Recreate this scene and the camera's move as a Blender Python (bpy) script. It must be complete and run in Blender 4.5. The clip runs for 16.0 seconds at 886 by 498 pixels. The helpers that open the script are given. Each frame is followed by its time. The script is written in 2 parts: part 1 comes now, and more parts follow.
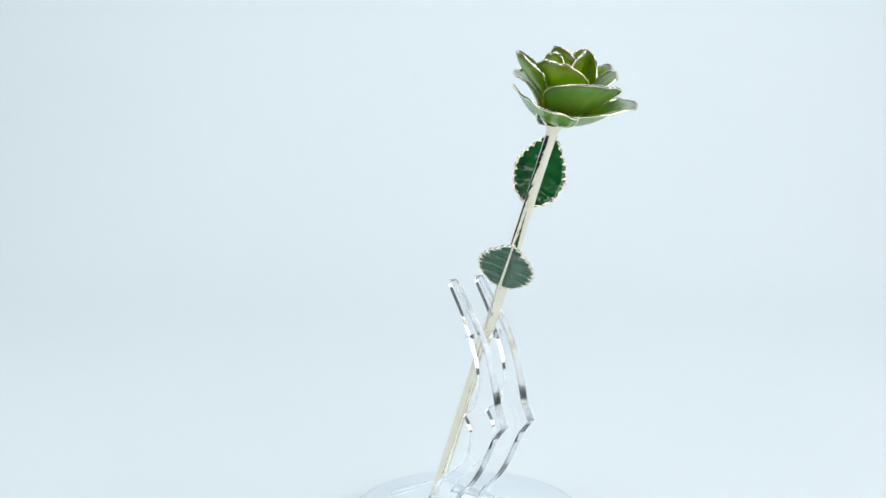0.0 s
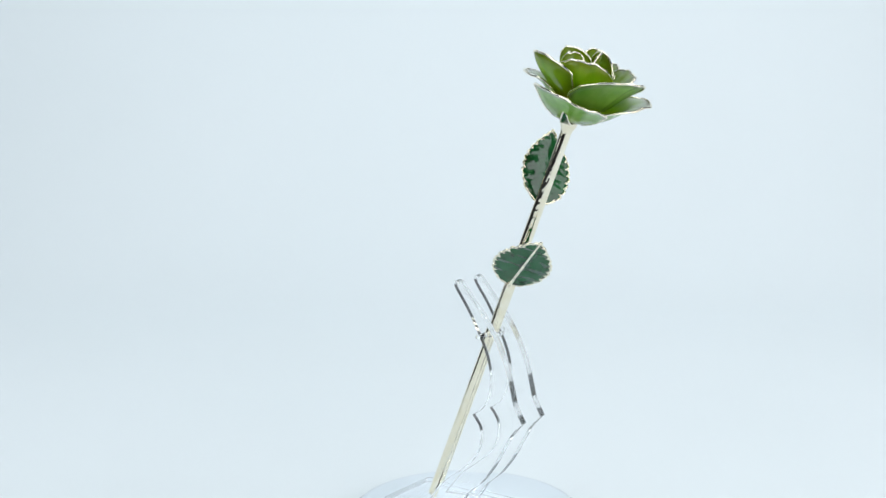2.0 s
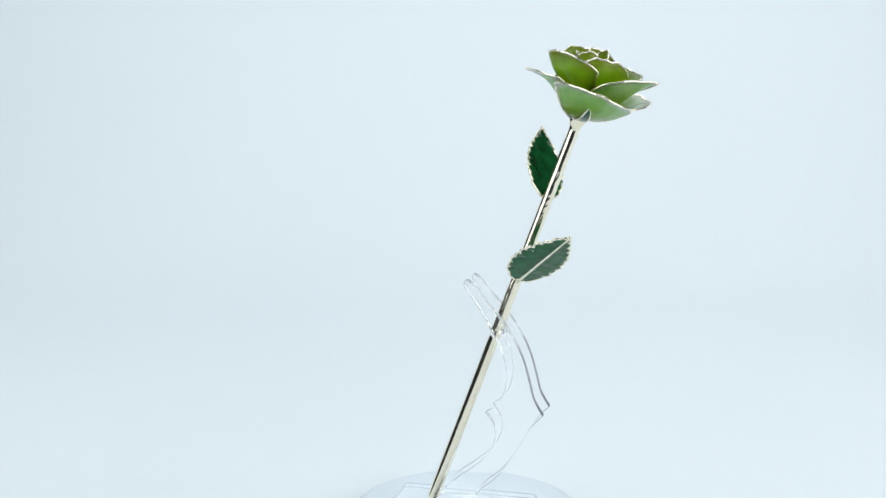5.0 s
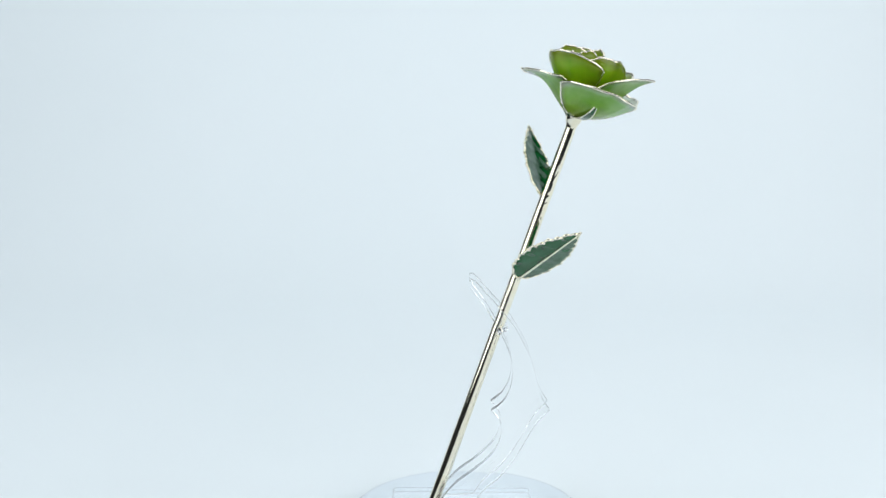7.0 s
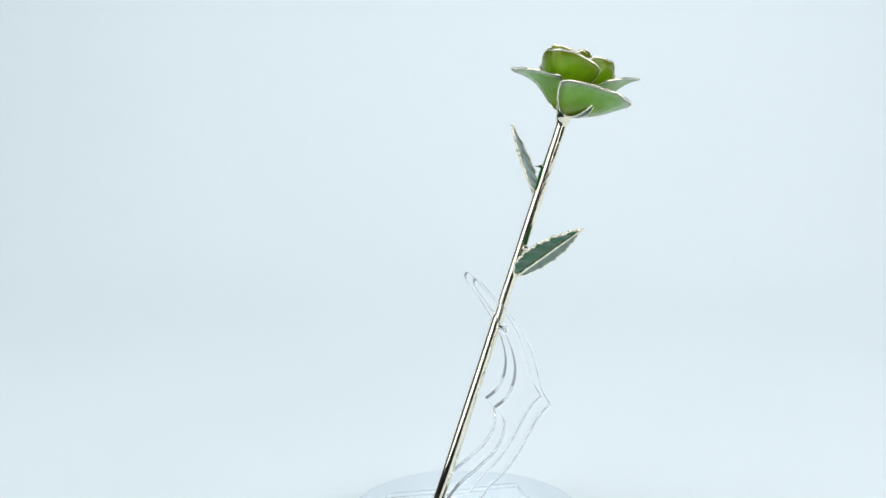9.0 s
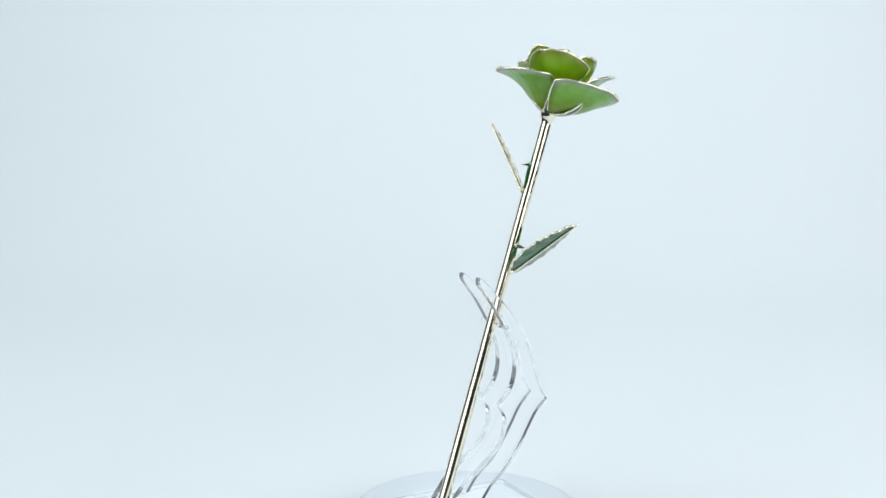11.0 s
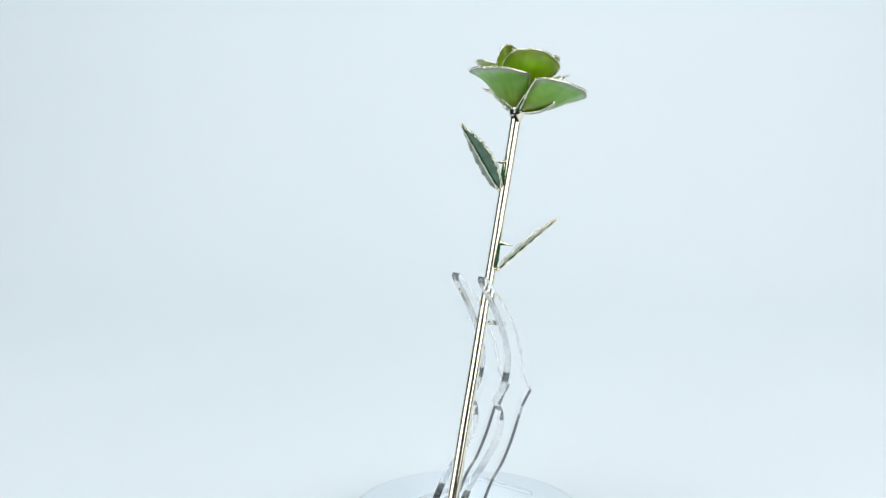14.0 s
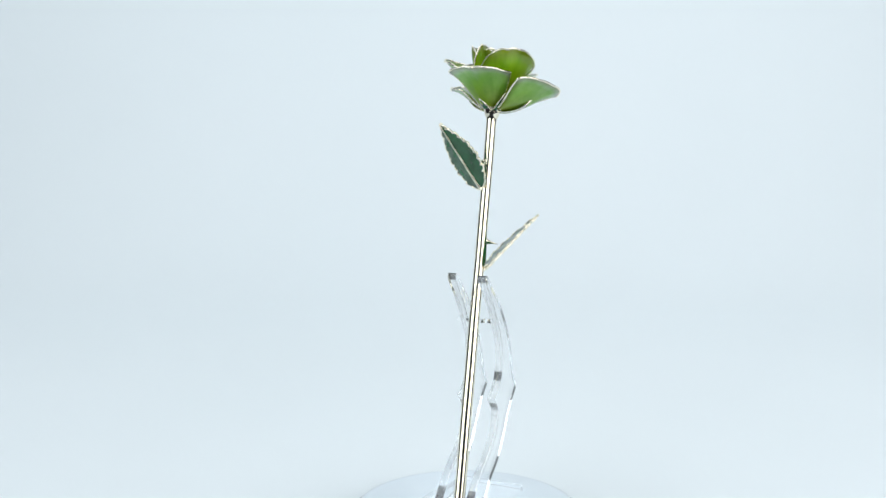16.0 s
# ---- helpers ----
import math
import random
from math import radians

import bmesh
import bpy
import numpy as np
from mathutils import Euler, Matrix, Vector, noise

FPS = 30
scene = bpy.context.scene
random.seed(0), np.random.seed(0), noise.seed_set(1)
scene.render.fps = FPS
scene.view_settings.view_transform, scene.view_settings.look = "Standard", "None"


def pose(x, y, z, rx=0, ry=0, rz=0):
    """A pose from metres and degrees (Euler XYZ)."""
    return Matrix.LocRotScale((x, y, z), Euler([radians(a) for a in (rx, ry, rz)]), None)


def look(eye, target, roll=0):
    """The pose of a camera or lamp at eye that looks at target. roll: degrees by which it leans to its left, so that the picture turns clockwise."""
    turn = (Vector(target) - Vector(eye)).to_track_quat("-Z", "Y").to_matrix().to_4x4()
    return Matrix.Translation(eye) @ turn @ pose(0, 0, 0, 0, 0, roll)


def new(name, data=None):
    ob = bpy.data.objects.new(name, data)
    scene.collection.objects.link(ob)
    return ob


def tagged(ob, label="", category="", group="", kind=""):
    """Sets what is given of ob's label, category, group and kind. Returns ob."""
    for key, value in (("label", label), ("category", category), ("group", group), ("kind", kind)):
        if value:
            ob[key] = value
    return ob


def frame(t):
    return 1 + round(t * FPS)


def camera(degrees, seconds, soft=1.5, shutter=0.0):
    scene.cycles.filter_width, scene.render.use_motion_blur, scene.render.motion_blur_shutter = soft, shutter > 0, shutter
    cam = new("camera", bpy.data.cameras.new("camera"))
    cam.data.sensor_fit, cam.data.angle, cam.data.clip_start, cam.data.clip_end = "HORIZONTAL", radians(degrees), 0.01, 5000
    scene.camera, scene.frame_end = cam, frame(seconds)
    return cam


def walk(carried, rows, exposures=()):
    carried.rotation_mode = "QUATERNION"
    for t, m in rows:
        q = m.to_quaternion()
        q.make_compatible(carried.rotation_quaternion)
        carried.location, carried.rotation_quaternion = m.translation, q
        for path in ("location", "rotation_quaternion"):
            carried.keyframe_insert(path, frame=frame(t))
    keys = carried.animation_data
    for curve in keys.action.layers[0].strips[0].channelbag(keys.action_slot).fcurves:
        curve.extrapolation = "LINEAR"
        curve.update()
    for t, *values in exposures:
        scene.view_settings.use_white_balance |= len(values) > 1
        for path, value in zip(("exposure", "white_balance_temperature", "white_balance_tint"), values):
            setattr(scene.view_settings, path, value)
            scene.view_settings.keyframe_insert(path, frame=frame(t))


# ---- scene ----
cam = camera(37.78, 16.0, 1.5)
EYE = (0.0, -0.70, 0.278)
_yaw, _pitch = radians(-0.838), radians(9.577)
AIM = (EYE[0] + math.sin(_yaw) * math.cos(_pitch), EYE[1] + math.cos(_yaw) * math.cos(_pitch), EYE[2] - math.sin(_pitch))
walk(cam, [(0.0, look(EYE, AIM)), (16.0, look(EYE, AIM))])

# ---------------------------------------------------------------- light
world = bpy.data.worlds.new("studio_air")
world.use_nodes = True
world.node_tree.nodes["Background"].inputs[0].default_value = (0.84, 0.93, 1.0, 1)
world.node_tree.nodes["Background"].inputs[1].default_value = 0.05
scene.world = world
scene.view_settings.exposure = 0.165


def softbox(name, eye, target, w, h, watts, color):
    d = bpy.data.lights.new(name, "AREA")
    d.shape, d.size, d.size_y, d.energy, d.color = "RECTANGLE", w, h, watts, color
    ob = new(name, d)
    ob.matrix_world = look(eye, target)
    return ob


softbox("softbox_lamp", (1.00, -0.65, 0.80), (0.10, 0.10, 0.38), 1.4, 1.2, 13.2, (0.955, 0.975, 1.0))
softbox("softbox_lamp", (-1.00, -0.75, 0.88), (-0.10, 0.05, 0.38), 1.3, 1.2, 10.5, (0.88, 0.955, 1.0))
# added overhead lamp, not a known source; it brightens the paper wall
softbox("softbox_lamp", (0.05, 0.30, 1.75), (0.05, 0.95, 0.50), 1.5, 1.0, 13.0, (0.925, 0.965, 1.0))


# ---------------------------------------------------------------- materials
def material(name):
    m = bpy.data.materials.new(name)
    m.use_nodes = True
    nt = m.node_tree
    return m, nt, nt.nodes["Principled BSDF"]


def node(nt, kind, **values):
    n = nt.nodes.new(kind)
    for key, value in values.items():
        n.inputs[key].default_value = value
    return n


def ramp(nt, fac, stops):
    r = nt.nodes.new("ShaderNodeValToRGB")
    nt.links.new(fac, r.inputs[0])
    el = r.color_ramp.elements
    while len(el) < len(stops):
        el.new(0.5)
    for e, (p, c) in zip(el, stops):
        e.position, e.color = p, (*c, 1)
    return r.outputs[0]


def bump(nt, bsdf, height, strength, distance):
    b = node(nt, "ShaderNodeBump", Strength=strength, Distance=distance)
    nt.links.new(height, b.inputs["Height"])
    nt.links.new(b.outputs[0], bsdf.inputs["Normal"])
    return b


def coords(nt, kind="Object"):
    return nt.nodes.new("ShaderNodeTexCoord").outputs[kind]


def noise_tex(nt, scale, detail=3.0, vec=None):
    n = node(nt, "ShaderNodeTexNoise", Scale=scale, Detail=detail)
    nt.links.new(vec or coords(nt), n.inputs["Vector"])
    return n.outputs[0]


def gold(name, rough, relief, scale):
    m, nt, b = material(name)
    b.inputs["Metallic"].default_value = 1.0
    n = noise_tex(nt, scale, 2.0)
    nt.links.new(ramp(nt, n, [(0.3, (0.86, 0.79, 0.61)), (0.7, (0.92, 0.87, 0.73))]), b.inputs["Base Color"])
    b.inputs["Roughness"].default_value = rough
    bump(nt, b, noise_tex(nt, scale * 0.6, 3.0), relief, 0.0004)
    return m


GOLD_STEM = gold("polished_pale_gold", 0.02, 0.07, 160)
GOLD_RIM = gold("electroplated_gold_rim", 0.03, 0.6, 420)


def resin_petal(name, stops, see_through, edge_dark, edge_from=0.86, mottle=0.6):
    """A preserved petal under clear resin; stops run from base to rim, edge_dark tints a line along the rim."""
    m, nt, b = material(name)
    uv = nt.nodes.new("ShaderNodeUVMap").outputs[0]
    sep = nt.nodes.new("ShaderNodeSeparateXYZ")
    nt.links.new(uv, sep.inputs[0])
    # the colour's steps wander a little from petal to petal
    wander = noise_tex(nt, 75, 3.0)
    along = node(nt, "ShaderNodeMath")
    along.operation = "MULTIPLY_ADD"
    nt.links.new(wander, along.inputs[0])
    along.inputs[1].default_value = 0.16
    shift = node(nt, "ShaderNodeMath")
    shift.operation = "SUBTRACT"
    nt.links.new(sep.outputs[1], shift.inputs[0])
    shift.inputs[1].default_value = 0.08
    nt.links.new(shift.outputs[0], along.inputs[2])
    body = ramp(nt, along.outputs[0], stops)
    stretch = nt.nodes.new("ShaderNodeMapping")
    stretch.inputs["Scale"].default_value = (11, 1.6, 1)
    nt.links.new(uv, stretch.inputs["Vector"])
    streak = noise_tex(nt, 1.0, 5.0, stretch.outputs[0])
    blotch = noise_tex(nt, 130, 4.0)
    both = nt.nodes.new("ShaderNodeMix")
    both.inputs[0].default_value = 0.6
    nt.links.new(streak, both.inputs[2])
    nt.links.new(blotch, both.inputs[3])
    mix = nt.nodes.new("ShaderNodeMix")
    mix.data_type, mix.blend_type = "RGBA", "OVERLAY"
    mix.inputs[0].default_value = mottle
    nt.links.new(body, mix.inputs[6])
    nt.links.new(ramp(nt, both.outputs[0], [(0.34, (0.32, 0.30, 0.28)), (0.66, (0.68, 0.70, 0.72))]), mix.inputs[7])
    # a darker seam of dye beside the gold, all round the petal
    def fold(scale, offset):
        n = nt.nodes.new("ShaderNodeMath")
        n.operation = "MULTIPLY_ADD"
        n.inputs[1].default_value, n.inputs[2].default_value = scale, offset
        return n
    centred = fold(2.0, -1.0)
    nt.links.new(sep.outputs[0], centred.inputs[0])
    away = nt.nodes.new("ShaderNodeMath")
    away.operation = "ABSOLUTE"
    nt.links.new(centred.outputs[0], away.inputs[0])
    most = nt.nodes.new("ShaderNodeMath")
    most.operation = "MAXIMUM"
    nt.links.new(away.outputs[0], most.inputs[0])
    nt.links.new(sep.outputs[1], most.inputs[1])
    line = ramp(nt, most.outputs[0], [(edge_from, (0, 0, 0)), (0.97, (edge_dark, edge_dark, edge_dark))])
    dye = nt.nodes.new("ShaderNodeMix")
    dye.data_type, dye.blend_type = "RGBA", "MULTIPLY"
    nt.links.new(line, dye.inputs[0])
    nt.links.new(mix.outputs[2], dye.inputs[6])
    dye.inputs[7].default_value = (0.46, 0.38, 0.22, 1)
    colour = dye.outputs[2]
    nt.links.new(colour, b.inputs["Base Color"])
    b.inputs["Roughness"].default_value = 0.35
    b.inputs["Specular IOR Level"].default_value = 0.2
    veins = node(nt, "ShaderNodeTexWave", Scale=9.0, Distortion=3.5, Detail=2.0)
    veins.bands_direction = "X"
    nt.links.new(uv, veins.inputs["Vector"])
    bump(nt, b, veins.outputs[1], 0.10, 0.0003)
    tr = nt.nodes.new("ShaderNodeBsdfTranslucent")
    nt.links.new(colour, tr.inputs[0])
    ms = node(nt, "ShaderNodeMixShader", Fac=0.52)
    nt.links.new(b.outputs[0], ms.inputs[1])
    nt.links.new(tr.outputs[0], ms.inputs[2])
    film = nt.nodes.new("ShaderNodeBsdfTransparent")
    nt.links.new(ramp(nt, along.outputs[0], [(0.0, (0.50, 0.66, 0.10)), (0.76, (0.55, 0.80, 0.22)), (1.0, (0.93, 0.97, 0.92))]), film.inputs[0])
    ms2 = nt.nodes.new("ShaderNodeMixShader")
    nt.links.new(ramp(nt, along.outputs[0], [(p, (v, v, v)) for p, v in see_through]), ms2.inputs[0])
    nt.links.new(ms.outputs[0], ms2.inputs[1])
    nt.links.new(film.outputs[0], ms2.inputs[2])
    # the glossy resin skin over all, with its own slow waves
    skin = node(nt, "ShaderNodeBump", Strength=0.18, Distance=0.0012)
    nt.links.new(noise_tex(nt, 80, 2.0), skin.inputs["Height"])
    gloss = node(nt, "ShaderNodeBsdfGlossy", Roughness=0.03)
    fres = node(nt, "ShaderNodeFresnel", IOR=1.42)
    nt.links.new(skin.outputs[0], gloss.inputs["Normal"])
    ms3 = nt.nodes.new("ShaderNodeMixShader")
    nt.links.new(fres.outputs[0], ms3.inputs[0])
    nt.links.new(ms2.outputs[0], ms3.inputs[1])
    nt.links.new(gloss.outputs[0], ms3.inputs[2])
    nt.links.new(ms3.outputs[0], nt.nodes["Material Output"].inputs[0])
    return m


# pale last stops on backs and faces paint in the clear margin's sheen and brightness
PETAL_OUT = resin_petal("green_resin_petal_back", [(0.0, (0.34, 0.38, 0.03)), (0.22, (0.40, 0.60, 0.06)), (0.55, (0.40, 0.70, 0.11)), (0.80, (0.43, 0.72, 0.17)), (0.95, (0.52, 0.74, 0.36)), (1.0, (0.62, 0.78, 0.55))], [(0.0, 0.14), (0.76, 0.18), (0.97, 0.24)], 0.5)
PETAL_IN = resin_petal("green_resin_inner_petal", [(0.0, (0.26, 0.15, 0.010)), (0.30, (0.46, 0.44, 0.012)), (0.55, (0.45, 0.67, 0.010)), (0.85, (0.46, 0.77, 0.022)), (1.0, (0.45, 0.66, 0.04))], [(0.0, 0.12), (1.0, 0.20)], 0.65, 0.74)
PETAL_FACE = resin_petal("green_resin_petal_face", [(0.0, (0.28, 0.12, 0.008)), (0.32, (0.38, 0.29, 0.010)), (0.60, (0.38, 0.53, 0.010)), (0.82, (0.39, 0.62, 0.04)), (0.94, (0.50, 0.66, 0.25)), (1.0, (0.62, 0.76, 0.55))], [(0.0, 0.10), (0.78, 0.16), (0.97, 0.22)], 0.45, 0.62)
PALE_FACE = resin_petal("pale_edged_resin_petal_face", [(0.0, (0.28, 0.14, 0.008)), (0.28, (0.42, 0.42, 0.012)), (0.52, (0.42, 0.60, 0.04)), (0.72, (0.56, 0.72, 0.36)), (1.0, (0.82, 0.88, 0.82))], [(0.0, 0.10), (0.50, 0.16), (0.85, 0.24)], 0.35, 0.90)
PALE_OUT = resin_petal("pale_edged_resin_petal_back", [(0.0, (0.36, 0.40, 0.03)), (0.22, (0.36, 0.58, 0.05)), (0.55, (0.36, 0.70, 0.10)), (0.80, (0.40, 0.73, 0.18)), (1.0, (0.74, 0.84, 0.72))], [(0.0, 0.12), (0.64, 0.16), (0.97, 0.24)], 0.45)


def enamel_leaf():
    m, nt, b = material("dark_green_enamel_leaf")
    uv = nt.nodes.new("ShaderNodeUVMap").outputs[0]
    n = noise_tex(nt, 140, 4.0)
    nt.links.new(ramp(nt, n, [(0.3, (0.003, 0.056, 0.013)), (0.7, (0.008, 0.105, 0.030))]), b.inputs["Base Color"])
    b.inputs["Roughness"].default_value = 0.05
    b.inputs["Specular IOR Level"].default_value = 0.55
    # side veins run out from the rib, over a slow ripple of the enamel
    veins = node(nt, "ShaderNodeTexWave", Scale=3.2, Distortion=1.6, Detail=1.0)
    veins.bands_direction = "Y"
    nt.links.new(uv, veins.inputs["Vector"])
    first = node(nt, "ShaderNodeBump", Strength=0.08, Distance=0.0006)
    nt.links.new(veins.outputs[1], first.inputs["Height"])
    second = bump(nt, b, noise_tex(nt, 150, 2.0), 0.42, 0.0008)
    nt.links.new(first.outputs[0], second.inputs["Normal"])
    return m


LEAF = enamel_leaf()


def acrylic(name, rough, tint, clear):
    m, nt, b = material(name)
    b.inputs["Base Color"].default_value = tint
    b.inputs["Roughness"].default_value = rough
    b.inputs["IOR"].default_value = 1.49
    b.inputs["Transmission Weight"].default_value = 1.0
    see = nt.nodes.new("ShaderNodeBsdfTransparent")
    mx = node(nt, "ShaderNodeMixShader", Fac=clear)
    nt.links.new(b.outputs[0], mx.inputs[1])
    nt.links.new(see.outputs[0], mx.inputs[2])
    nt.links.new(mx.outputs[0], nt.nodes["Material Output"].inputs[0])
    return m


ACRYLIC = acrylic("clear_acrylic", 0.01, (1.0, 1.0, 1.0, 1), 0.0)
ACRYLIC_EDGE = acrylic("flame_polished_acrylic_edge", 0.015, (1.0, 1.0, 1.0, 1), 0.12)
ACRYLIC_FOOT = acrylic("clear_acrylic_foot", 0.03, (1.0, 1.0, 1.0, 1), 0.88)
FOOT_EDGE = acrylic("cut_acrylic_foot_edge", 0.06, (1.0, 1.0, 1.0, 1), 0.66)


def paper(name, lo, hi):
    m, nt, b = material(name)
    n = noise_tex(nt, 1.5, 4.0)
    nt.links.new(ramp(nt, n, [(0.3, lo), (0.7, hi)]), b.inputs["Base Color"])
    b.inputs["Roughness"].default_value = 0.85
    bump(nt, b, noise_tex(nt, 900, 2.0), 0.05, 0.0002)
    return m


PAPER = paper("pale_blue_paper", (0.765, 0.83, 0.855), (0.785, 0.845, 0.87))
FLOOR = paper("dark_grey_floor", (0.11, 0.115, 0.125), (0.14, 0.145, 0.155))
WALL = paper("grey_studio_wall", (0.070, 0.074, 0.082), (0.085, 0.089, 0.098))


def turntable_top():
    m, nt, b = material("glossy_white_plastic")
    n = noise_tex(nt, 30, 3.0)
    nt.links.new(ramp(nt, n, [(0.3, (0.65, 0.735, 0.795)), (0.7, (0.68, 0.76, 0.815))]), b.inputs["Base Color"])
    b.inputs["Roughness"].default_value = 0.3
    b.inputs["Coat Weight"].default_value = 0.2
    return m


TABLE_TOP = turntable_top()


# ---------------------------------------------------------------- mesh helpers
def mesh_of(name, verts, faces, mat, uvs=None, smooth=True):
    me = bpy.data.meshes.new(name)
    me.from_pydata([tuple(v) for v in verts], [], faces)
    if uvs:
        layer = me.uv_layers.new(name="UVMap")
        for poly in me.polygons:
            for li in poly.loop_indices:
                layer.data[li].uv = uvs[me.loops[li].vertex_index]
    if smooth:
        me.polygons.foreach_set("use_smooth", [True] * len(me.polygons))
    me.materials.append(mat)
    me.update()
    return me


def part(name, me, parent, label=""):
    ob = new(name, me)
    ob.parent = parent
    return tagged(ob, label)


def thing(name, label, category, kind=""):
    return tagged(new(name), label, category, kind=kind)


def mm(p):
    """Millimetres from the camera's level to the world's metres above the paper."""
    return Vector((p[0] / 1000, p[1] / 1000, p[2] / 1000 + 0.278))


def tube(name, pts, radius, mat, sides=8, wobble=0.0, seed=1, closed=False, flat=1.0):
    """A tube along pts; radius: a number or a function of 0..1; wobble: uneven thickness."""
    rng = random.Random(seed)
    n, verts, faces, up = len(pts), [], [], None
    phase = [rng.uniform(0, 6.3) for _ in range(3)]
    for i, p in enumerate(pts):
        d = (pts[(i + 1) % n] - pts[i - 1]) if closed or 0 < i < n - 1 else (pts[1] - pts[0] if i == 0 else pts[-1] - pts[-2])
        d = d.normalized() if d.length > 1e-9 else Vector((0, 0, 1))
        if up is None:
            up = d.orthogonal().normalized()
        up = (up - d * up.dot(d))
        up = up.normalized() if up.length > 1e-6 else d.orthogonal().normalized()
        side = d.cross(up)
        s = i / max(1, n - 1)
        r = radius(s) if callable(radius) else radius
        r *= 1 + wobble * (0.5 * math.sin(i * 0.9 + phase[0]) + 0.3 * math.sin(i * 2.3 + phase[1]) + rng.uniform(-0.3, 0.3))
        for k in range(sides):
            a = 2 * math.pi * k / sides
            verts.append(p + up * (r * math.cos(a)) + side * (r * flat * math.sin(a)))
    rings = n if closed else n - 1
    for i in range(rings):
        j = (i + 1) % n
        for k in range(sides):
            k2 = (k + 1) % sides
            faces.append((i * sides + k, i * sides + k2, j * sides + k2, j * sides + k))
    if not closed:
        faces.append(tuple(reversed(range(sides))))
        faces.append(tuple((n - 1) * sides + k for k in range(sides)))
    return mesh_of(name, verts, faces, mat)


def sheet(name, grid, mat, thick, inner=None, centre=None):
    """A closed thin shell from a grid [rows][columns] of points, with a uv of (column, row)."""
    nr, nc = len(grid), len(grid[0])
    normals = []
    for i in range(nr):
        row = []
        for j in range(nc):
            a = grid[min(i + 1, nr - 1)][j] - grid[max(i - 1, 0)][j]
            b = grid[i][min(j + 1, nc - 1)] - grid[i][max(j - 1, 0)]
            c = b.cross(a)
            row.append(c.normalized() if c.length > 1e-12 else Vector((0, 0, 1)))
        normals.append(row)
    verts, uvs, faces = [], [], []
    for s in (0.5, -0.5):
        for i in range(nr):
            for j in range(nc):
                verts.append(grid[i][j] + normals[i][j] * (thick * s))
                uvs.append((j / (nc - 1), i / (nr - 1)))
    o = nr * nc
    for i in range(nr - 1):
        for j in range(nc - 1):
            a, b, c, d = i * nc + j, i * nc + j + 1, (i + 1) * nc + j + 1, (i + 1) * nc + j
            faces.append((a, b, c, d))
            faces.append((o + d, o + c, o + b, o + a))
    loop = [j for j in range(nc)] + [i * nc + nc - 1 for i in range(1, nr)] + [(nr - 1) * nc + j for j in range(nc - 2, -1, -1)] + [i * nc for i in range(nr - 2, 0, -1)]
    for a, b in zip(loop, loop[1:] + loop[:1]):
        faces.append((b, a, o + a, o + b))
    me = mesh_of(name, verts, faces, mat, uvs)
    if inner:
        # the side that looks towards the centre takes the second material
        me.materials.append(inner)
        mid = grid[nr // 2][nc // 2]
        first_in = normals[nr // 2][nc // 2].dot(mid - centre) < 0
        for k, poly in enumerate(me.polygons):
            on_first = k % 2 == 0
            if k < 2 * (nr - 1) * (nc - 1) and on_first == first_in:
                poly.material_index = 1
    return me


def smooth_path(ctrl, per=8):
    """Points of a Catmull-Rom curve through ctrl."""
    out = []
    c = [ctrl[0]] + list(ctrl) + [ctrl[-1]]
    for i in range(1, len(c) - 2):
        for k in range(per):
            t = k / per
            p0, p1, p2, p3 = c[i - 1], c[i], c[i + 1], c[i + 2]
            out.append(0.5 * ((2 * p1) + (p2 - p0) * t + (2 * p0 - 5 * p1 + 4 * p2 - p3) * t * t + (3 * p1 - p0 - 3 * p2 + p3) * t ** 3))
    out.append(Vector(ctrl[-1]))
    return out


def slab(name, outline, y0, y1, mat, bevel):
    """An upright sheet cut to an outline of (x, z), from y0 to y1, with eased edges."""
    bm = bmesh.new()
    vs = [bm.verts.new((x, y0, z)) for x, z in outline]
    f = bm.faces.new(vs)
    ext = bmesh.ops.extrude_face_region(bm, geom=[f])
    bmesh.ops.translate(bm, verts=[v for v in ext["geom"] if isinstance(v, bmesh.types.BMVert)], vec=(0, y1 - y0, 0))
    bmesh.ops.recalc_face_normals(bm, faces=bm.faces)
    rims = [e for e in bm.edges if abs(e.verts[0].co.y - e.verts[1].co.y) < 1e-9]
    bmesh.ops.bevel(bm, geom=rims, offset=bevel, segments=1, profile=0.5, affect="EDGES")
    for fc in bm.faces:
        fc.smooth = True
        fc.material_index = int(abs(fc.normal.y) < 0.9)
    for e in bm.edges:
        e.smooth = len(e.link_faces) == 2 and e.calc_face_angle() < radians(25)
    me = bpy.data.meshes.new(name)
    bm.to_mesh(me)
    bm.free()
    me.materials.append(mat)
    me.materials.append(ACRYLIC_EDGE)
    return me


def lathe(name, profile, mat, steps=96):
    """A turned shape from (radius, z) pairs about the z axis."""
    verts, faces = [], []
    for r, z in profile:
        for k in range(steps):
            a = 2 * math.pi * k / steps
            verts.append((r * math.cos(a), r * math.sin(a), z))
    for i in range(len(profile) - 1):
        for k in range(steps):
            k2 = (k + 1) % steps
            faces.append((i * steps + k, i * steps + k2, (i + 1) * steps + k2, (i + 1) * steps + k))
    faces.append(tuple(reversed(range(steps))))
    faces.append(tuple((len(profile) - 1) * steps + k for k in range(steps)))
    return mesh_of(name, verts, faces, mat)


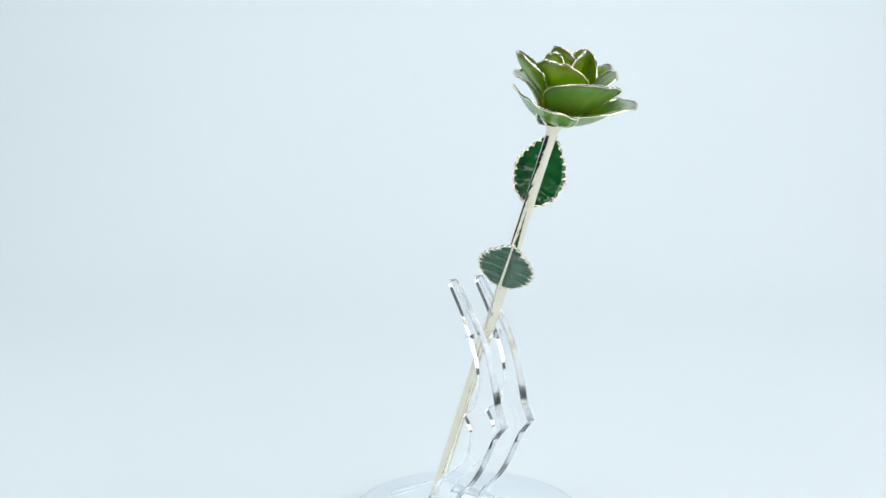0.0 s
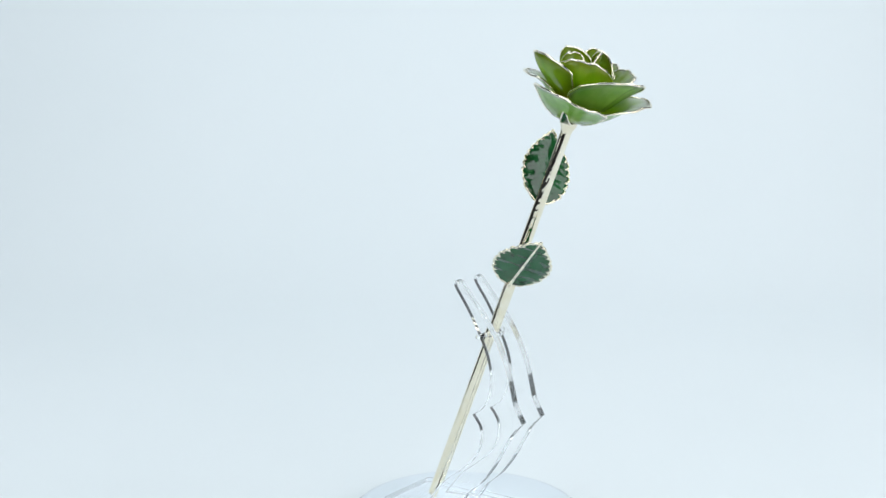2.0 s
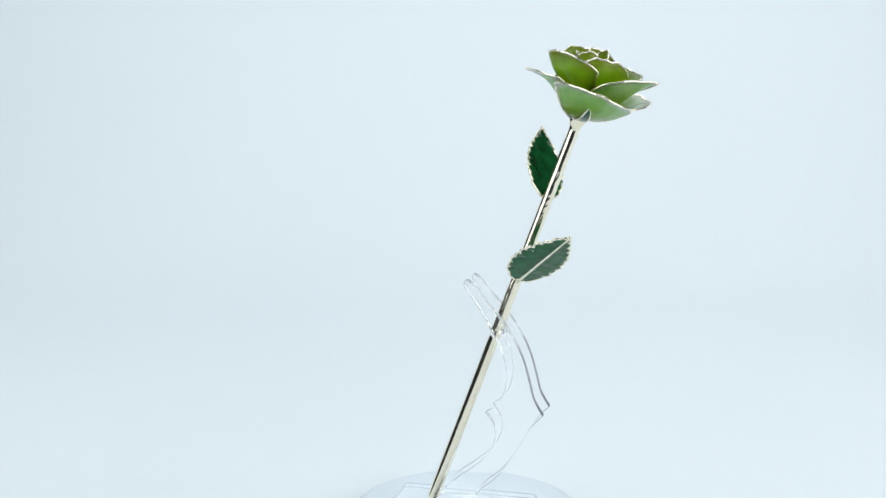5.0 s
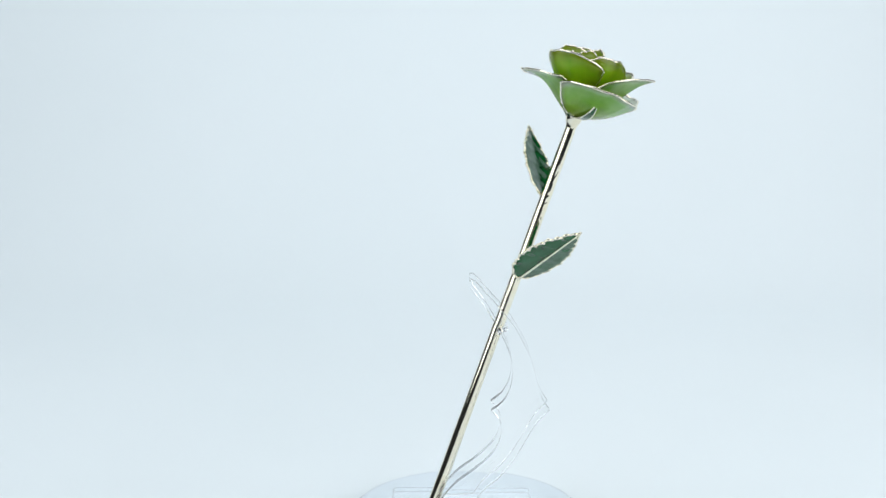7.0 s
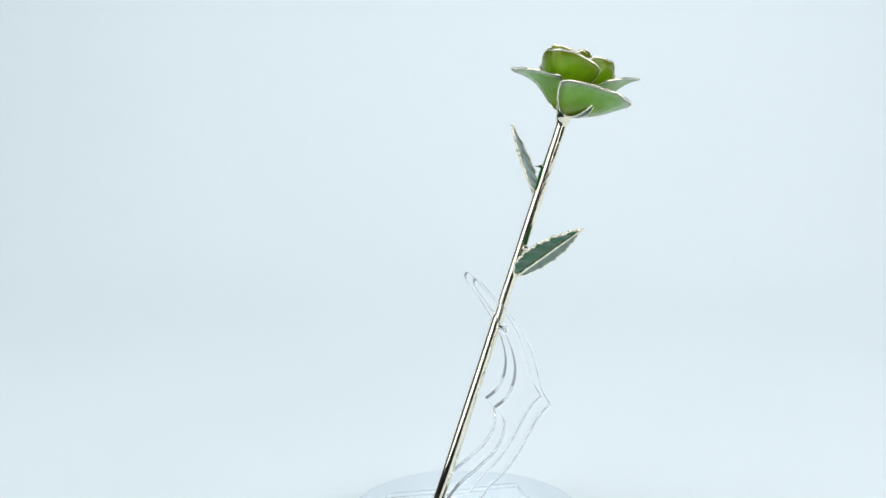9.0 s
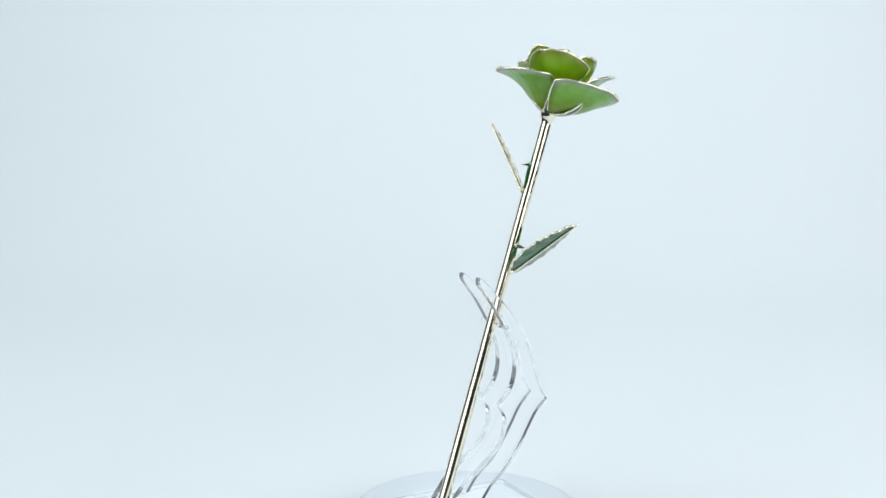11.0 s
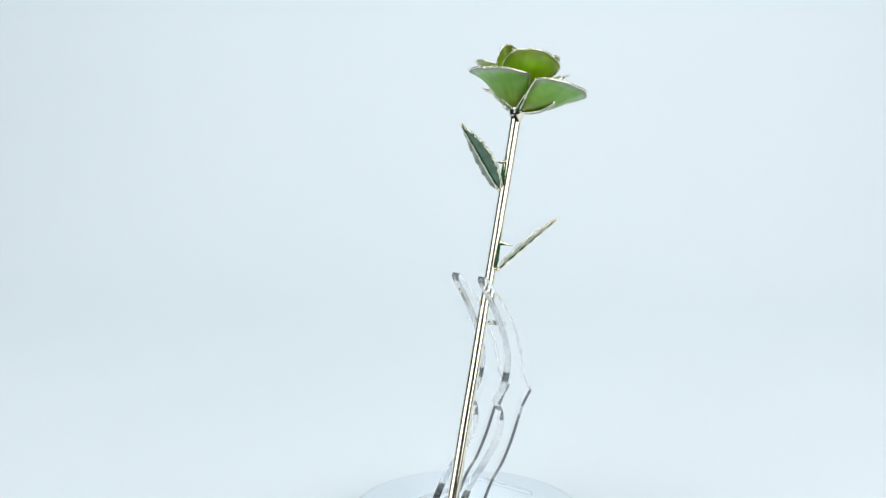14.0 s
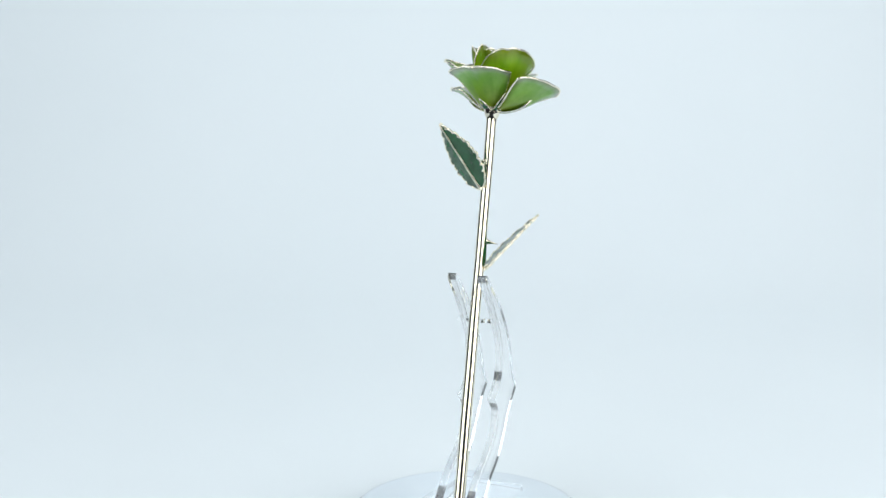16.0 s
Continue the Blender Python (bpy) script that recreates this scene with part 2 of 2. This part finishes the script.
# ---------------------------------------------------------------- the setting
def backdrop():
    """Seamless paper: a table sheet that sweeps up into the wall behind."""
    prof = [(-0.95, -0.75), (-0.95, -0.01), (-0.94, 0.0), (0.55, 0.0)]
    for k in range(1, 17):
        a = math.pi / 2 * k / 16
        prof.append((0.55 + 0.55 * math.sin(a), 0.55 * (1 - math.cos(a))))
    prof.append((1.10, 2.1))
    verts, faces = [], []
    nx = 9
    for y, z in prof:
        for i in range(nx):
            verts.append((-1.55 + 3.1 * i / (nx - 1), y, z))
    for i in range(len(prof) - 1):
        for j in range(nx - 1):
            faces.append((i * nx + j, i * nx + j + 1, (i + 1) * nx + j + 1, (i + 1) * nx + j))
    ob = new("backdrop", mesh_of("backdrop", verts, faces, PAPER))
    m = ob.modifiers.new("thickness", "SOLIDIFY")
    m.thickness, m.offset = 0.002, -1
    tagged(ob, "seamless pale blue-white paper sweep under the stand", "backdrop", kind="structure")


def box(name, lo, hi, mat, label, cat):
    bm = bmesh.new()
    bmesh.ops.create_cube(bm, size=1.0)
    for v in bm.verts:
        v.co = Vector([(lo[i] + hi[i]) / 2 + v.co[i] * (hi[i] - lo[i]) for i in range(3)])
    me = bpy.data.meshes.new(name)
    bm.to_mesh(me)
    bm.free()
    me.materials.append(mat)
    return tagged(new(name, me), label, cat, kind="structure")


backdrop()
# unseen room shell, added so gold and acrylic reflect dark bands
box("ceiling", (-2.25, -1.95, 2.30), (2.25, 1.65, 2.35), WALL, "unseen grey ceiling, added to darken reflections", "ceiling")
box("floor", (-2.25, -1.95, -0.80), (2.25, 1.65, -0.75), FLOOR, "unseen dark grey floor, added to darken reflections", "floor")
box("wall_south", (-2.20, -1.95, -0.75), (2.20, -1.90, 2.30), WALL, "unseen grey wall behind the camera, added to darken reflections", "wall")
box("wall_north", (-2.20, 1.60, -0.75), (2.20, 1.65, 2.30), WALL, "unseen grey wall behind the paper, added to close the room", "wall")
box("wall_west", (-2.25, -1.95, -0.75), (-2.20, 1.65, 2.30), WALL, "unseen grey side wall, added to darken reflections", "wall")
box("wall_east", (2.20, -1.95, -0.75), (2.25, 1.65, 2.30), WALL, "unseen grey side wall, added to darken reflections", "wall")


# ---------------------------------------------------------------- the turntable and the stand
AXIS = (0.003, 0.0)
table = thing("turntable", "round glossy pale blue-white turntable plate on the paper", "turntable")
part("plate", lathe("plate", [(0.0600, 0.0), (0.0622, 0.0008), (0.0630, 0.0025), (0.0630, 0.0100), (0.0625, 0.0114), (0.0612, 0.0120), (0.0590, 0.0120), (0.001, 0.0120)], TABLE_TOP), table)

# added dark ring: the plate edge's dark reflection, put in as colour
RIM_REFLECTION, _nt, _b = material("dark_blue_grey_rim_reflection")
_b.inputs["Roughness"].default_value = 0.25
_nt.links.new(ramp(_nt, noise_tex(_nt, 60, 2.0), [(0.3, (0.05, 0.065, 0.09)), (0.7, (0.07, 0.09, 0.12))]), _b.inputs["Base Color"])
part("rim", tube("rim", [Vector((0.0632 * math.cos(a), 0.0632 * math.sin(a), 0.0078)) for a in (2 * math.pi * k / 96 for k in range(96))], 0.0022, RIM_REFLECTION, sides=10, closed=True), table, "added dark blue-grey ring, painted as the reflection at the plate's edge")

stand = thing("display_stand", "clear acrylic stand with two curved plates on a flat foot", "stand")


def plate_outline():
    outer = [(5.0, -133.0), (7.5, -134.2), (14.0, -141.5), (23.5, -152.0), (31.5, -163.5), (37.5, -176.0), (41.5, -190.0), (43.5, -197.5), (48.5, -206.0)]
    lower = [(48.5, -206.0), (41.5, -213.5), (36.0, -223.0), (30.0, -233.5), (22.0, -244.0), (13.0, -252.0), (6.0, -262.0)]
    foot = [(-14.0, -262.0)]
    inner_low = [(-14.0, -262.0), (-4.0, -249.0), (8.0, -239.5), (17.0, -231.0), (21.5, -222.0), (21.5, -213.0), (16.5, -206.2)]
    inner_up = [(16.5, -206.2), (23.0, -201.0), (27.0, -193.0), (28.0, -183.0), (25.5, -172.0), (20.0, -160.5), (13.0, -148.5), (5.4, -138.0), (4.2, -134.6), (5.0, -133.0)]
    pts = []
    for run in (outer, lower, foot, inner_low, inner_up):
        if len(run) < 2:
            continue
        path = smooth_path([Vector((x, 0, z)) for x, z in run], 5)
        pts += path[:-1] if run is not inner_up else path
    return [(p.x / 1000, p.z / 1000 + 0.278) for p in pts]


OUTLINE = plate_outline()
for y in (-10.4, 8.2):
    part("upright_plate", slab("upright_plate", OUTLINE, (y - 2.4) / 1000, (y + 2.4) / 1000, ACRYLIC, 0.00015), stand).visible_shadow = False


def foot_plate():
    pts = []
    hx, hy, r = 0.040, 0.0225, 0.004
    for cx, cy, a0 in ((hx - r, hy - r, 0), (-hx + r, hy - r, 90), (-hx + r, -hy + r, 180), (hx - r, -hy + r, 270)):
        for k in range(7):
            a = radians(a0 + 15 * k)
            pts.append((cx + r * math.cos(a), cy + r * math.sin(a)))
    bm = bmesh.new()
    f = bm.faces.new([bm.verts.new((x, y, 0.0122)) for x, y in pts])
    ext = bmesh.ops.extrude_face_region(bm, geom=[f])
    bmesh.ops.translate(bm, verts=[v for v in ext["geom"] if isinstance(v, bmesh.types.BMVert)], vec=(0, 0, 0.0030))
    bmesh.ops.recalc_face_normals(bm, faces=bm.faces)
    bmesh.ops.bevel(bm, geom=[e for e in bm.edges if abs(e.verts[0].co.z - e.verts[1].co.z) < 1e-9], offset=0.0009, segments=2, profile=0.5, affect="EDGES")
    for fc in bm.faces:
        fc.material_index = int(abs(fc.normal.z) < 0.95)
    me = bpy.data.meshes.new("foot_plate")
    bm.to_mesh(me)
    bm.free()
    me.materials.append(ACRYLIC_FOOT)
    me.materials.append(FOOT_EDGE)
    return me


part("foot_plate", foot_plate(), stand).visible_shadow = False


def holder_bar():
    """A thin clear bar between the plates that bends round the stem, with a knob at each end."""
    c = Vector((20.3, 1.6, -162.0))
    pts = [Vector((20.8, -8.2, -162.0)), Vector((20.8, -5.0, -162.0))]
    for k in range(9):
        a = radians(-80 + 20 * k)
        pts.append(c + Vector((4.6 * math.cos(a), 4.6 * math.sin(a), -0.6)))
    pts += [Vector((21.2, 6.0, -162.0))]
    part("holder_bar", tube("holder_bar", [mm(p) for p in pts], 0.0012, ACRYLIC, sides=12), stand).visible_shadow = False
    for y in (-13.6, 11.4):
        prof = [mm((20.8, y + 1.1 * s, -162.0)) for s in (-1, -0.7, 0, 0.7, 1)]
        part("knob", tube("knob", prof, lambda s: 0.0013 * math.sqrt(max(0.05, 1 - (2 * s - 1) ** 2)), ACRYLIC, sides=14), stand).visible_shadow = False


holder_bar()

# ---------------------------------------------------------------- the rose
rose = thing("rose", "green resin rose with gold edges, leaning in an acrylic stand", "rose")
STEM_TOP, STEM_END = Vector((61.0, 9.8, -48.0)), Vector((-15.0, -5.7, -260.0))


def stem():
    """A cast rod, slightly uneven, with a ragged seam where the plating ran along one side."""
    rng = random.Random(4)
    rings, sides = 420, 48
    a, b = mm(STEM_END), mm(STEM_TOP)
    d = (b - a).normalized()
    front = Vector((0.34, -0.94, 0))
    front = (front - d * front.dot(d)).normalized()
    side = d.cross(front)
    depth = [rng.uniform(-1, 1) for _ in range(rings + 8)]
    drift = [rng.uniform(-1, 1) for _ in range(rings // 14 + 4)]
    verts, faces = [], []
    for i in range(rings):
        s = i / (rings - 1)
        k, f = divmod(i / 14, 1)
        sway = drift[int(k)] * (1 - f) + drift[int(k) + 1] * f
        rough = (depth[i] + depth[i + 1] + depth[i + 2]) / 3
        bow = 0.00010 * math.sin(9 * s + 1) + 0.00006 * math.sin(23 * s)
        for n in range(sides):
            t = 2 * math.pi * n / sides
            off = (t + math.pi) % (2 * math.pi) - math.pi
            r = 0.00315 - 0.00022 * s + 0.00005 * math.sin(2 * t + 7 * s)
            # the seam: a shallow groove between two ragged beads
            c = off - 0.16 * sway
            r -= 0.00012 * math.exp(-(c / 0.16) ** 2) * (0.8 + 0.9 * rough)
            r += 0.00007 * math.exp(-((c - 0.36) / 0.13) ** 2) * (0.5 + 1.3 * rough)
            r += 0.00006 * math.exp(-((c + 0.40) / 0.12) ** 2) * (0.4 + 1.1 * rough * sway)
            verts.append(a.lerp(b, s) + (front * math.cos(t) + side * math.sin(t)) * r + front * bow)
    for i in range(rings - 1):
        for n in range(sides):
            m = (n + 1) % sides
            faces.append((i * sides + n, i * sides + m, (i + 1) * sides + m, (i + 1) * sides + n))
    faces.append(tuple(reversed(range(sides))))
    faces.append(tuple((rings - 1) * sides + n for n in range(sides)))
    return part("stem", mesh_of("stem", verts, faces, GOLD_STEM), rose, "pale polished gold stem")


stem()
CUP = Vector((61.5, 10.0, -46.5))
LEAN = Vector((0.22, 0.05, 1.0)).normalized()


def petal_surface(L, M, R, belly, rise, flare, drop, ring, apex, wide, corner, rows=14, cols=21, wave=0.5, seed=1):
    """A cupped petal from the calyx up to a rim through the corners L and R and the middle M."""
    rng = random.Random(seed)
    ph = [rng.uniform(0, 6.3) for _ in range(4)]
    grid = [[None] * cols for _ in range(rows)]

    def at(u, v):
        T = L * (u * (u - 1) / 2) + M * (1 - u * u) + R * (u * (u + 1) / 2)
        T = T + LEAN * (wave * (0.7 * math.sin(3.1 * u + ph[0]) + 0.5 * math.sin(7.7 * u + ph[1]) + 0.35 * math.sin(15 * u + ph[2])))
        T = T + (M - (L + R) / 2).normalized() * (apex * math.exp(-abs(u) / 0.16))
        d = T - CUP
        h = d.dot(LEAN)
        e = d - LEAN * h
        rad = e.length
        e = e.normalized()
        p0 = CUP + e * ring
        p1 = p0 + e * (rad * belly) + LEAN * (h * rise)
        p2 = T - LEAN * (h * drop) - e * (rad * flare)
        q = v * (1 - corner * abs(u) ** 6)
        k = 1 - q
        p = p0 * k ** 3 + p1 * (3 * k * k * q) + p2 * (3 * k * q * q) + T * q ** 3
        # sides swell out below the corners
        turn = (wide[0] if u < 0 else wide[1]) * u * (1 - q) ** 0.8 * (1 - 0.4 * (1 - q))
        return mm(CUP + Matrix.Rotation(turn, 3, LEAN) @ (p - CUP))
    for i in range(rows):
        for j in range(cols):
            grid[i][j] = at(-1 + 2 * j / (cols - 1), i / (rows - 1))
    return grid


def petal(L, M, R, belly=0.5, rise=0.30, flare=0.38, drop=0.12, ring=2.0, apex=0.0, wide=(0.45, 0.45), corner=0.26, mat=None, pale=False, wave=0.55, seed=1, rim=0.00056):
    L, M, R = Vector(L), Vector(M), Vector(R)
    g = petal_surface(L, M, R, belly, rise, flare, drop, ring, apex, wide, corner, wave=wave, seed=seed)
    ob = part("petal", sheet("petal", g, mat or (PALE_OUT if pale else PETAL_OUT), 0.0007, None if mat else (PALE_FACE if pale else PETAL_FACE), mm(CUP + LEAN * 25)), rose)
    path = [g[i][0] for i in range(2, len(g) - 1)] + g[-1] + [g[i][-1] for i in range(len(g) - 2, 1, -1)]
    fine = smooth_path(path, 3)
    part("gold_rim", tube("gold_rim", fine, rim, GOLD_RIM, sides=8, wobble=0.26, seed=seed), ob, "thin uneven pale gold rim")
    return ob


PETALS = [
    # outer ring
    dict(pale=True, L=(53.5, -15.5, -25), M=(82, -23, -34.5), R=(93.5, -8.5, -41.5), apex=1.0, corner=0.18, flare=0.3, rise=0.12, belly=0.55),
    dict(pale=True, L=(90, 1, -42), M=(97, 29, -38.5), R=(83, 40, -33), apex=1.0, rise=0.08, belly=0.55),
    dict(pale=True, L=(84, 38, -33), M=(71, 40, -34.5), R=(58, 34.5, -32), apex=1.5, wide=(0.35, 0.1)),
    dict(pale=True, L=(36.5, 29, -22), M=(33.5, 11, -20.5), R=(47.5, -6.5, -21.3), apex=0.8, corner=0.12, flare=0.56, belly=0.40, rise=0.34, drop=0.03, wide=(0.6, 0.75)),
    # middle ring
    dict(L=(80.5, -13.5, -24.5), M=(101, 5, -27), R=(98, 21, -30), apex=2.8, corner=0.38, flare=0.34, drop=0.15),
    dict(L=(97, 16, -25), M=(87, 28, -21.5), R=(74, 35, -20), flare=0.25, drop=0.2),
    dict(L=(77, 36, -18.5), M=(64.5, 42, -17.8), R=(52, 31, -18.5), flare=0.3, drop=0.18),
    dict(L=(49.7, 13.7, -18), M=(50, -6.2, -10.0), R=(74.5, -13, -16.5), apex=0.2, corner=0.13, belly=0.12, rise=0.45, flare=0.16, drop=0.4, wide=(-0.22, 0.35), mat=PETAL_IN),
    # inner ring
    dict(L=(63.5, -6, -14), M=(79, -7, -15.8), R=(89, 6, -21), corner=0.10, wave=0.8, belly=0.15, rise=0.45, flare=0.0, drop=0.4, wide=(0.0, 0.3), mat=PETAL_IN),
    dict(L=(51.5, 16, -15.0), M=(57.2, 14.6, -8.6), R=(72, 15, -12.5), apex=1.4, corner=0.10, wave=0.3, belly=0.25, rise=0.4, flare=0.0, drop=0.4, mat=PETAL_IN),
    dict(L=(62, 18, -13), M=(68, 25.2, -9.8), R=(83, 19, -18.5), apex=1.0, corner=0.15, wave=0.4, belly=0.25, rise=0.4, flare=0.0, drop=0.4, mat=PETAL_IN),
    # heart
    dict(L=(60, 4, -15), M=(66, 2, -11.5), R=(75, 6, -13), belly=0.3, rise=0.4, flare=-0.1, drop=0.4, wide=(0.2, 0.2), mat=PETAL_IN),
    dict(L=(76, 7, -14), M=(76, 16, -11), R=(67, 20, -12), belly=0.3, rise=0.4, flare=-0.1, drop=0.4, wide=(0.2, 0.2), mat=PETAL_IN),
    dict(L=(65, 17, -12), M=(60, 13, -11), R=(62, 6, -13), belly=0.3, rise=0.4, flare=-0.1, drop=0.4, wide=(0.2, 0.2), mat=PETAL_IN),
]
for i, spec in enumerate(PETALS):
    petal(seed=10 + i, **spec)


def sepal(tip, width, seed, bulge):
    tip = Vector(tip)
    base = CUP + (tip - CUP) * 0.12 - LEAN * 1.5
    d = (tip - base)
    out = d - LEAN * d.dot(LEAN)
    side = LEAN.cross(out.normalized())
    rows, cols, g = 9, 7, []
    for i in range(rows):
        v = i / (rows - 1)
        w = width * (1 - v) ** 0.8 * (0.75 + 0.5 * v)
        g.append([mm(base + d * v + out.normalized() * (bulge * math.sin(math.pi * v ** 0.8) + 0.8) + side * (w * (2 * j / (cols - 1) - 1)) - LEAN * (0.5 * bulge * math.sin(math.pi * v ** 0.8))) for j in range(cols)])
    ob = part("sepal", sheet("sepal", g, LEAF, 0.0006), rose, "small dark green sepal with a gold edge")
    path = [r[0] for r in g] + [r[-1] for r in reversed(g)]
    part("gold_rim", tube("gold_rim", smooth_path(path, 2), 0.00045, GOLD_RIM, sides=7, wobble=0.4, seed=seed), ob)


for i, (tip, bulge) in enumerate([((71, -10.5, -39), 3.4), ((55.5, -0.5, -36), 1.3), ((54, 14, -39), 0.2), ((66, 22, -38), 0.3), ((79, 12, -40), 2.0)]):
    sepal(tip, 3.6, 50 + i, bulge)


def calyx():
    low = STEM_TOP - (STEM_TOP - STEM_END).normalized() * 6.5
    pts = [mm(low.lerp(CUP + LEAN * 2.5, s / 8)) for s in range(9)]
    part("calyx", tube("calyx", pts, lambda s: 0.0027 + 0.0030 * s ** 1.4, GOLD_STEM, sides=16, wobble=0.08, seed=5), rose, "flared gold collar under the petals")


calyx()


def leaf(base, tip, across, half, rib_side, droop, seed):
    base, tip, across = Vector(base), Vector(tip), Vector(across).normalized()
    m = (tip - base).normalized()
    across = (across - m * across.dot(m)).normalized()
    nrm = m.cross(across)
    length = (tip - base).length
    rows, cols = 89, 13
    g = []
    for i in range(rows):
        v = i / (rows - 1)
        w = half * (math.sin(math.pi * v ** 0.76) ** (0.60 + 0.5 * v) if 0 < v < 1 else 0)
        # rounded teeth that point to the tip
        tooth = (v * 11) % 1.0
        bead = math.sqrt(max(0.0, 1 - ((tooth - 0.62) / 0.62) ** 2)) if tooth < 0.62 else math.sqrt(max(0.0, 1 - ((tooth - 0.62) / 0.38) ** 2))
        w += (1.65 * bead - 0.75) * (1 if 0.10 < v < 0.95 else 0) * min(1, half / 12)
        w = max(w, 0.55 if v > 0.9 else 0.25)
        row = []
        for j in range(cols):
            u = 2 * j / (cols - 1) - 1
            row.append(mm(base + m * (length * v) + across * (w * u) + nrm * (droop * math.sin(math.pi * v) - rib_side * 0.09 * w * abs(u) + 0.25 * math.sin(v * 34 + 3 * abs(u)) * abs(u))))
        g.append(row)
    ob = part("leaf", sheet("leaf", g, LEAF, 0.0007), rose, "glossy dark green serrated leaf with a gold edge")
    path = [r[0] for r in g] + [r[-1] for r in reversed(g)]
    part("gold_rim", tube("gold_rim", path, 0.00062, GOLD_RIM, sides=8, wobble=0.45, seed=seed), ob)
    rib = [g[i][cols // 2] + nrm * (rib_side * 0.0006) for i in range(0, rows, 2)]
    part("midrib", tube("midrib", rib, lambda s: 0.0009 - 0.0004 * s, GOLD_RIM, sides=8, wobble=0.15, seed=seed + 1), ob)
    # short gold stalk onto the stem
    axis = (STEM_TOP - STEM_END)
    s = (base - STEM_END).dot(axis) / axis.length_squared
    foot = STEM_END + axis * (s - 0.012)
    part("leaf_stalk", tube("leaf_stalk", [mm(foot), mm(foot.lerp(base, 0.5)), mm(base + m * 2.0)], lambda s: 0.0016 - 0.0005 * s, GOLD_RIM, sides=10, wobble=0.1, seed=seed + 2), ob)


leaf((44.2, 8.9, -90.0), (37.7, 32.2, -53.2), (0.55, 0.75, -0.38), 13.2, 1, 0.0, 70)
leaf((31.4, 0.1, -134.0), (63.0, -18.9, -106.0), (0.68, 0.64, -0.34), 14.0, -1, 0.0, 80)


def thorn(z, direction, size, seed):
    axis = STEM_TOP - STEM_END
    p = STEM_END + axis * ((z - STEM_END.z) / axis.z)
    d = Vector(direction).normalized()
    pts = [mm(p + d * (1.8 + size * k / 6) - Vector((0, 0, 0.12 * k))) for k in range(7)]
    part("thorn", tube("thorn", pts, lambda s: 0.0021 * (1 - s) ** 1.8 + 0.00015, GOLD_STEM, sides=10, wobble=0.1, seed=seed), rose)


def sheath(z0, z1, direction, seed):
    """The swollen gold seam on the stem between a thorn and its leaf."""
    axis = STEM_TOP - STEM_END
    d = Vector(direction).normalized()
    pts = [mm(STEM_END + axis * ((z0 + (z1 - z0) * k / 10 - STEM_END.z) / axis.z) + d * 1.6) for k in range(11)]
    part("leaf_sheath", tube("leaf_sheath", pts, lambda s: 0.0006 + 0.0014 * math.sin(math.pi * min(1, 0.1 + 0.9 * s)) ** 0.5, GOLD_STEM, sides=12, wobble=0.18, seed=seed), rose)


sheath(-72.0, -91.0, (-0.75, 0.6, 0.0), 95)
sheath(-117.0, -136.0, (0.55, -0.83, 0.0), 96)


def bud(z, direction, seed):
    """A small cast blemish on the stem."""
    axis = STEM_TOP - STEM_END
    p = STEM_END + axis * ((z - STEM_END.z) / axis.z)
    d = Vector(direction).normalized()
    run = axis.normalized()
    pts = [mm(p + d * 2.3 + run * (1.8 * (k / 6 - 0.5))) for k in range(7)]
    part("stem_bud", tube("stem_bud", pts, lambda s: 0.0008 * math.sqrt(max(0.03, 1 - (2 * s - 1) ** 2)), GOLD_STEM, sides=10, wobble=0.15, seed=seed), rose)


for _i, (_z, _d) in enumerate([(-222.0, (0.3, -0.95, 0)), (-236.0, (-0.5, -0.85, 0)), (-226.0, (-0.9, -0.3, 0)), (-196.0, (0.5, -0.8, 0)), (-102.0, (0.75, -0.6, 0)), (-62.0, (0.6, -0.75, 0))]):
    bud(_z, _d, 120 + _i)
thorn(-75.0, (-0.75, 0.6, 0.1), 6.0, 90)
thorn(-119.0, (0.55, -0.83, -0.15), 7.8, 91)


# ---------------------------------------------------------------- what moves
def motions():
    spin = 7.1475
    rows = [(t / 2, pose(0, 0, 0, 0, 0, spin * (t / 2 - 7.0))) for t in range(33)]
    walk(stand, rows)
    walk(rose, rows)
    walk(table, [(t, pose(AXIS[0], AXIS[1], 0) @ pose(0, 0, 0, 0, 0, spin * (t - 7.0))) for t, _ in rows])


motions()
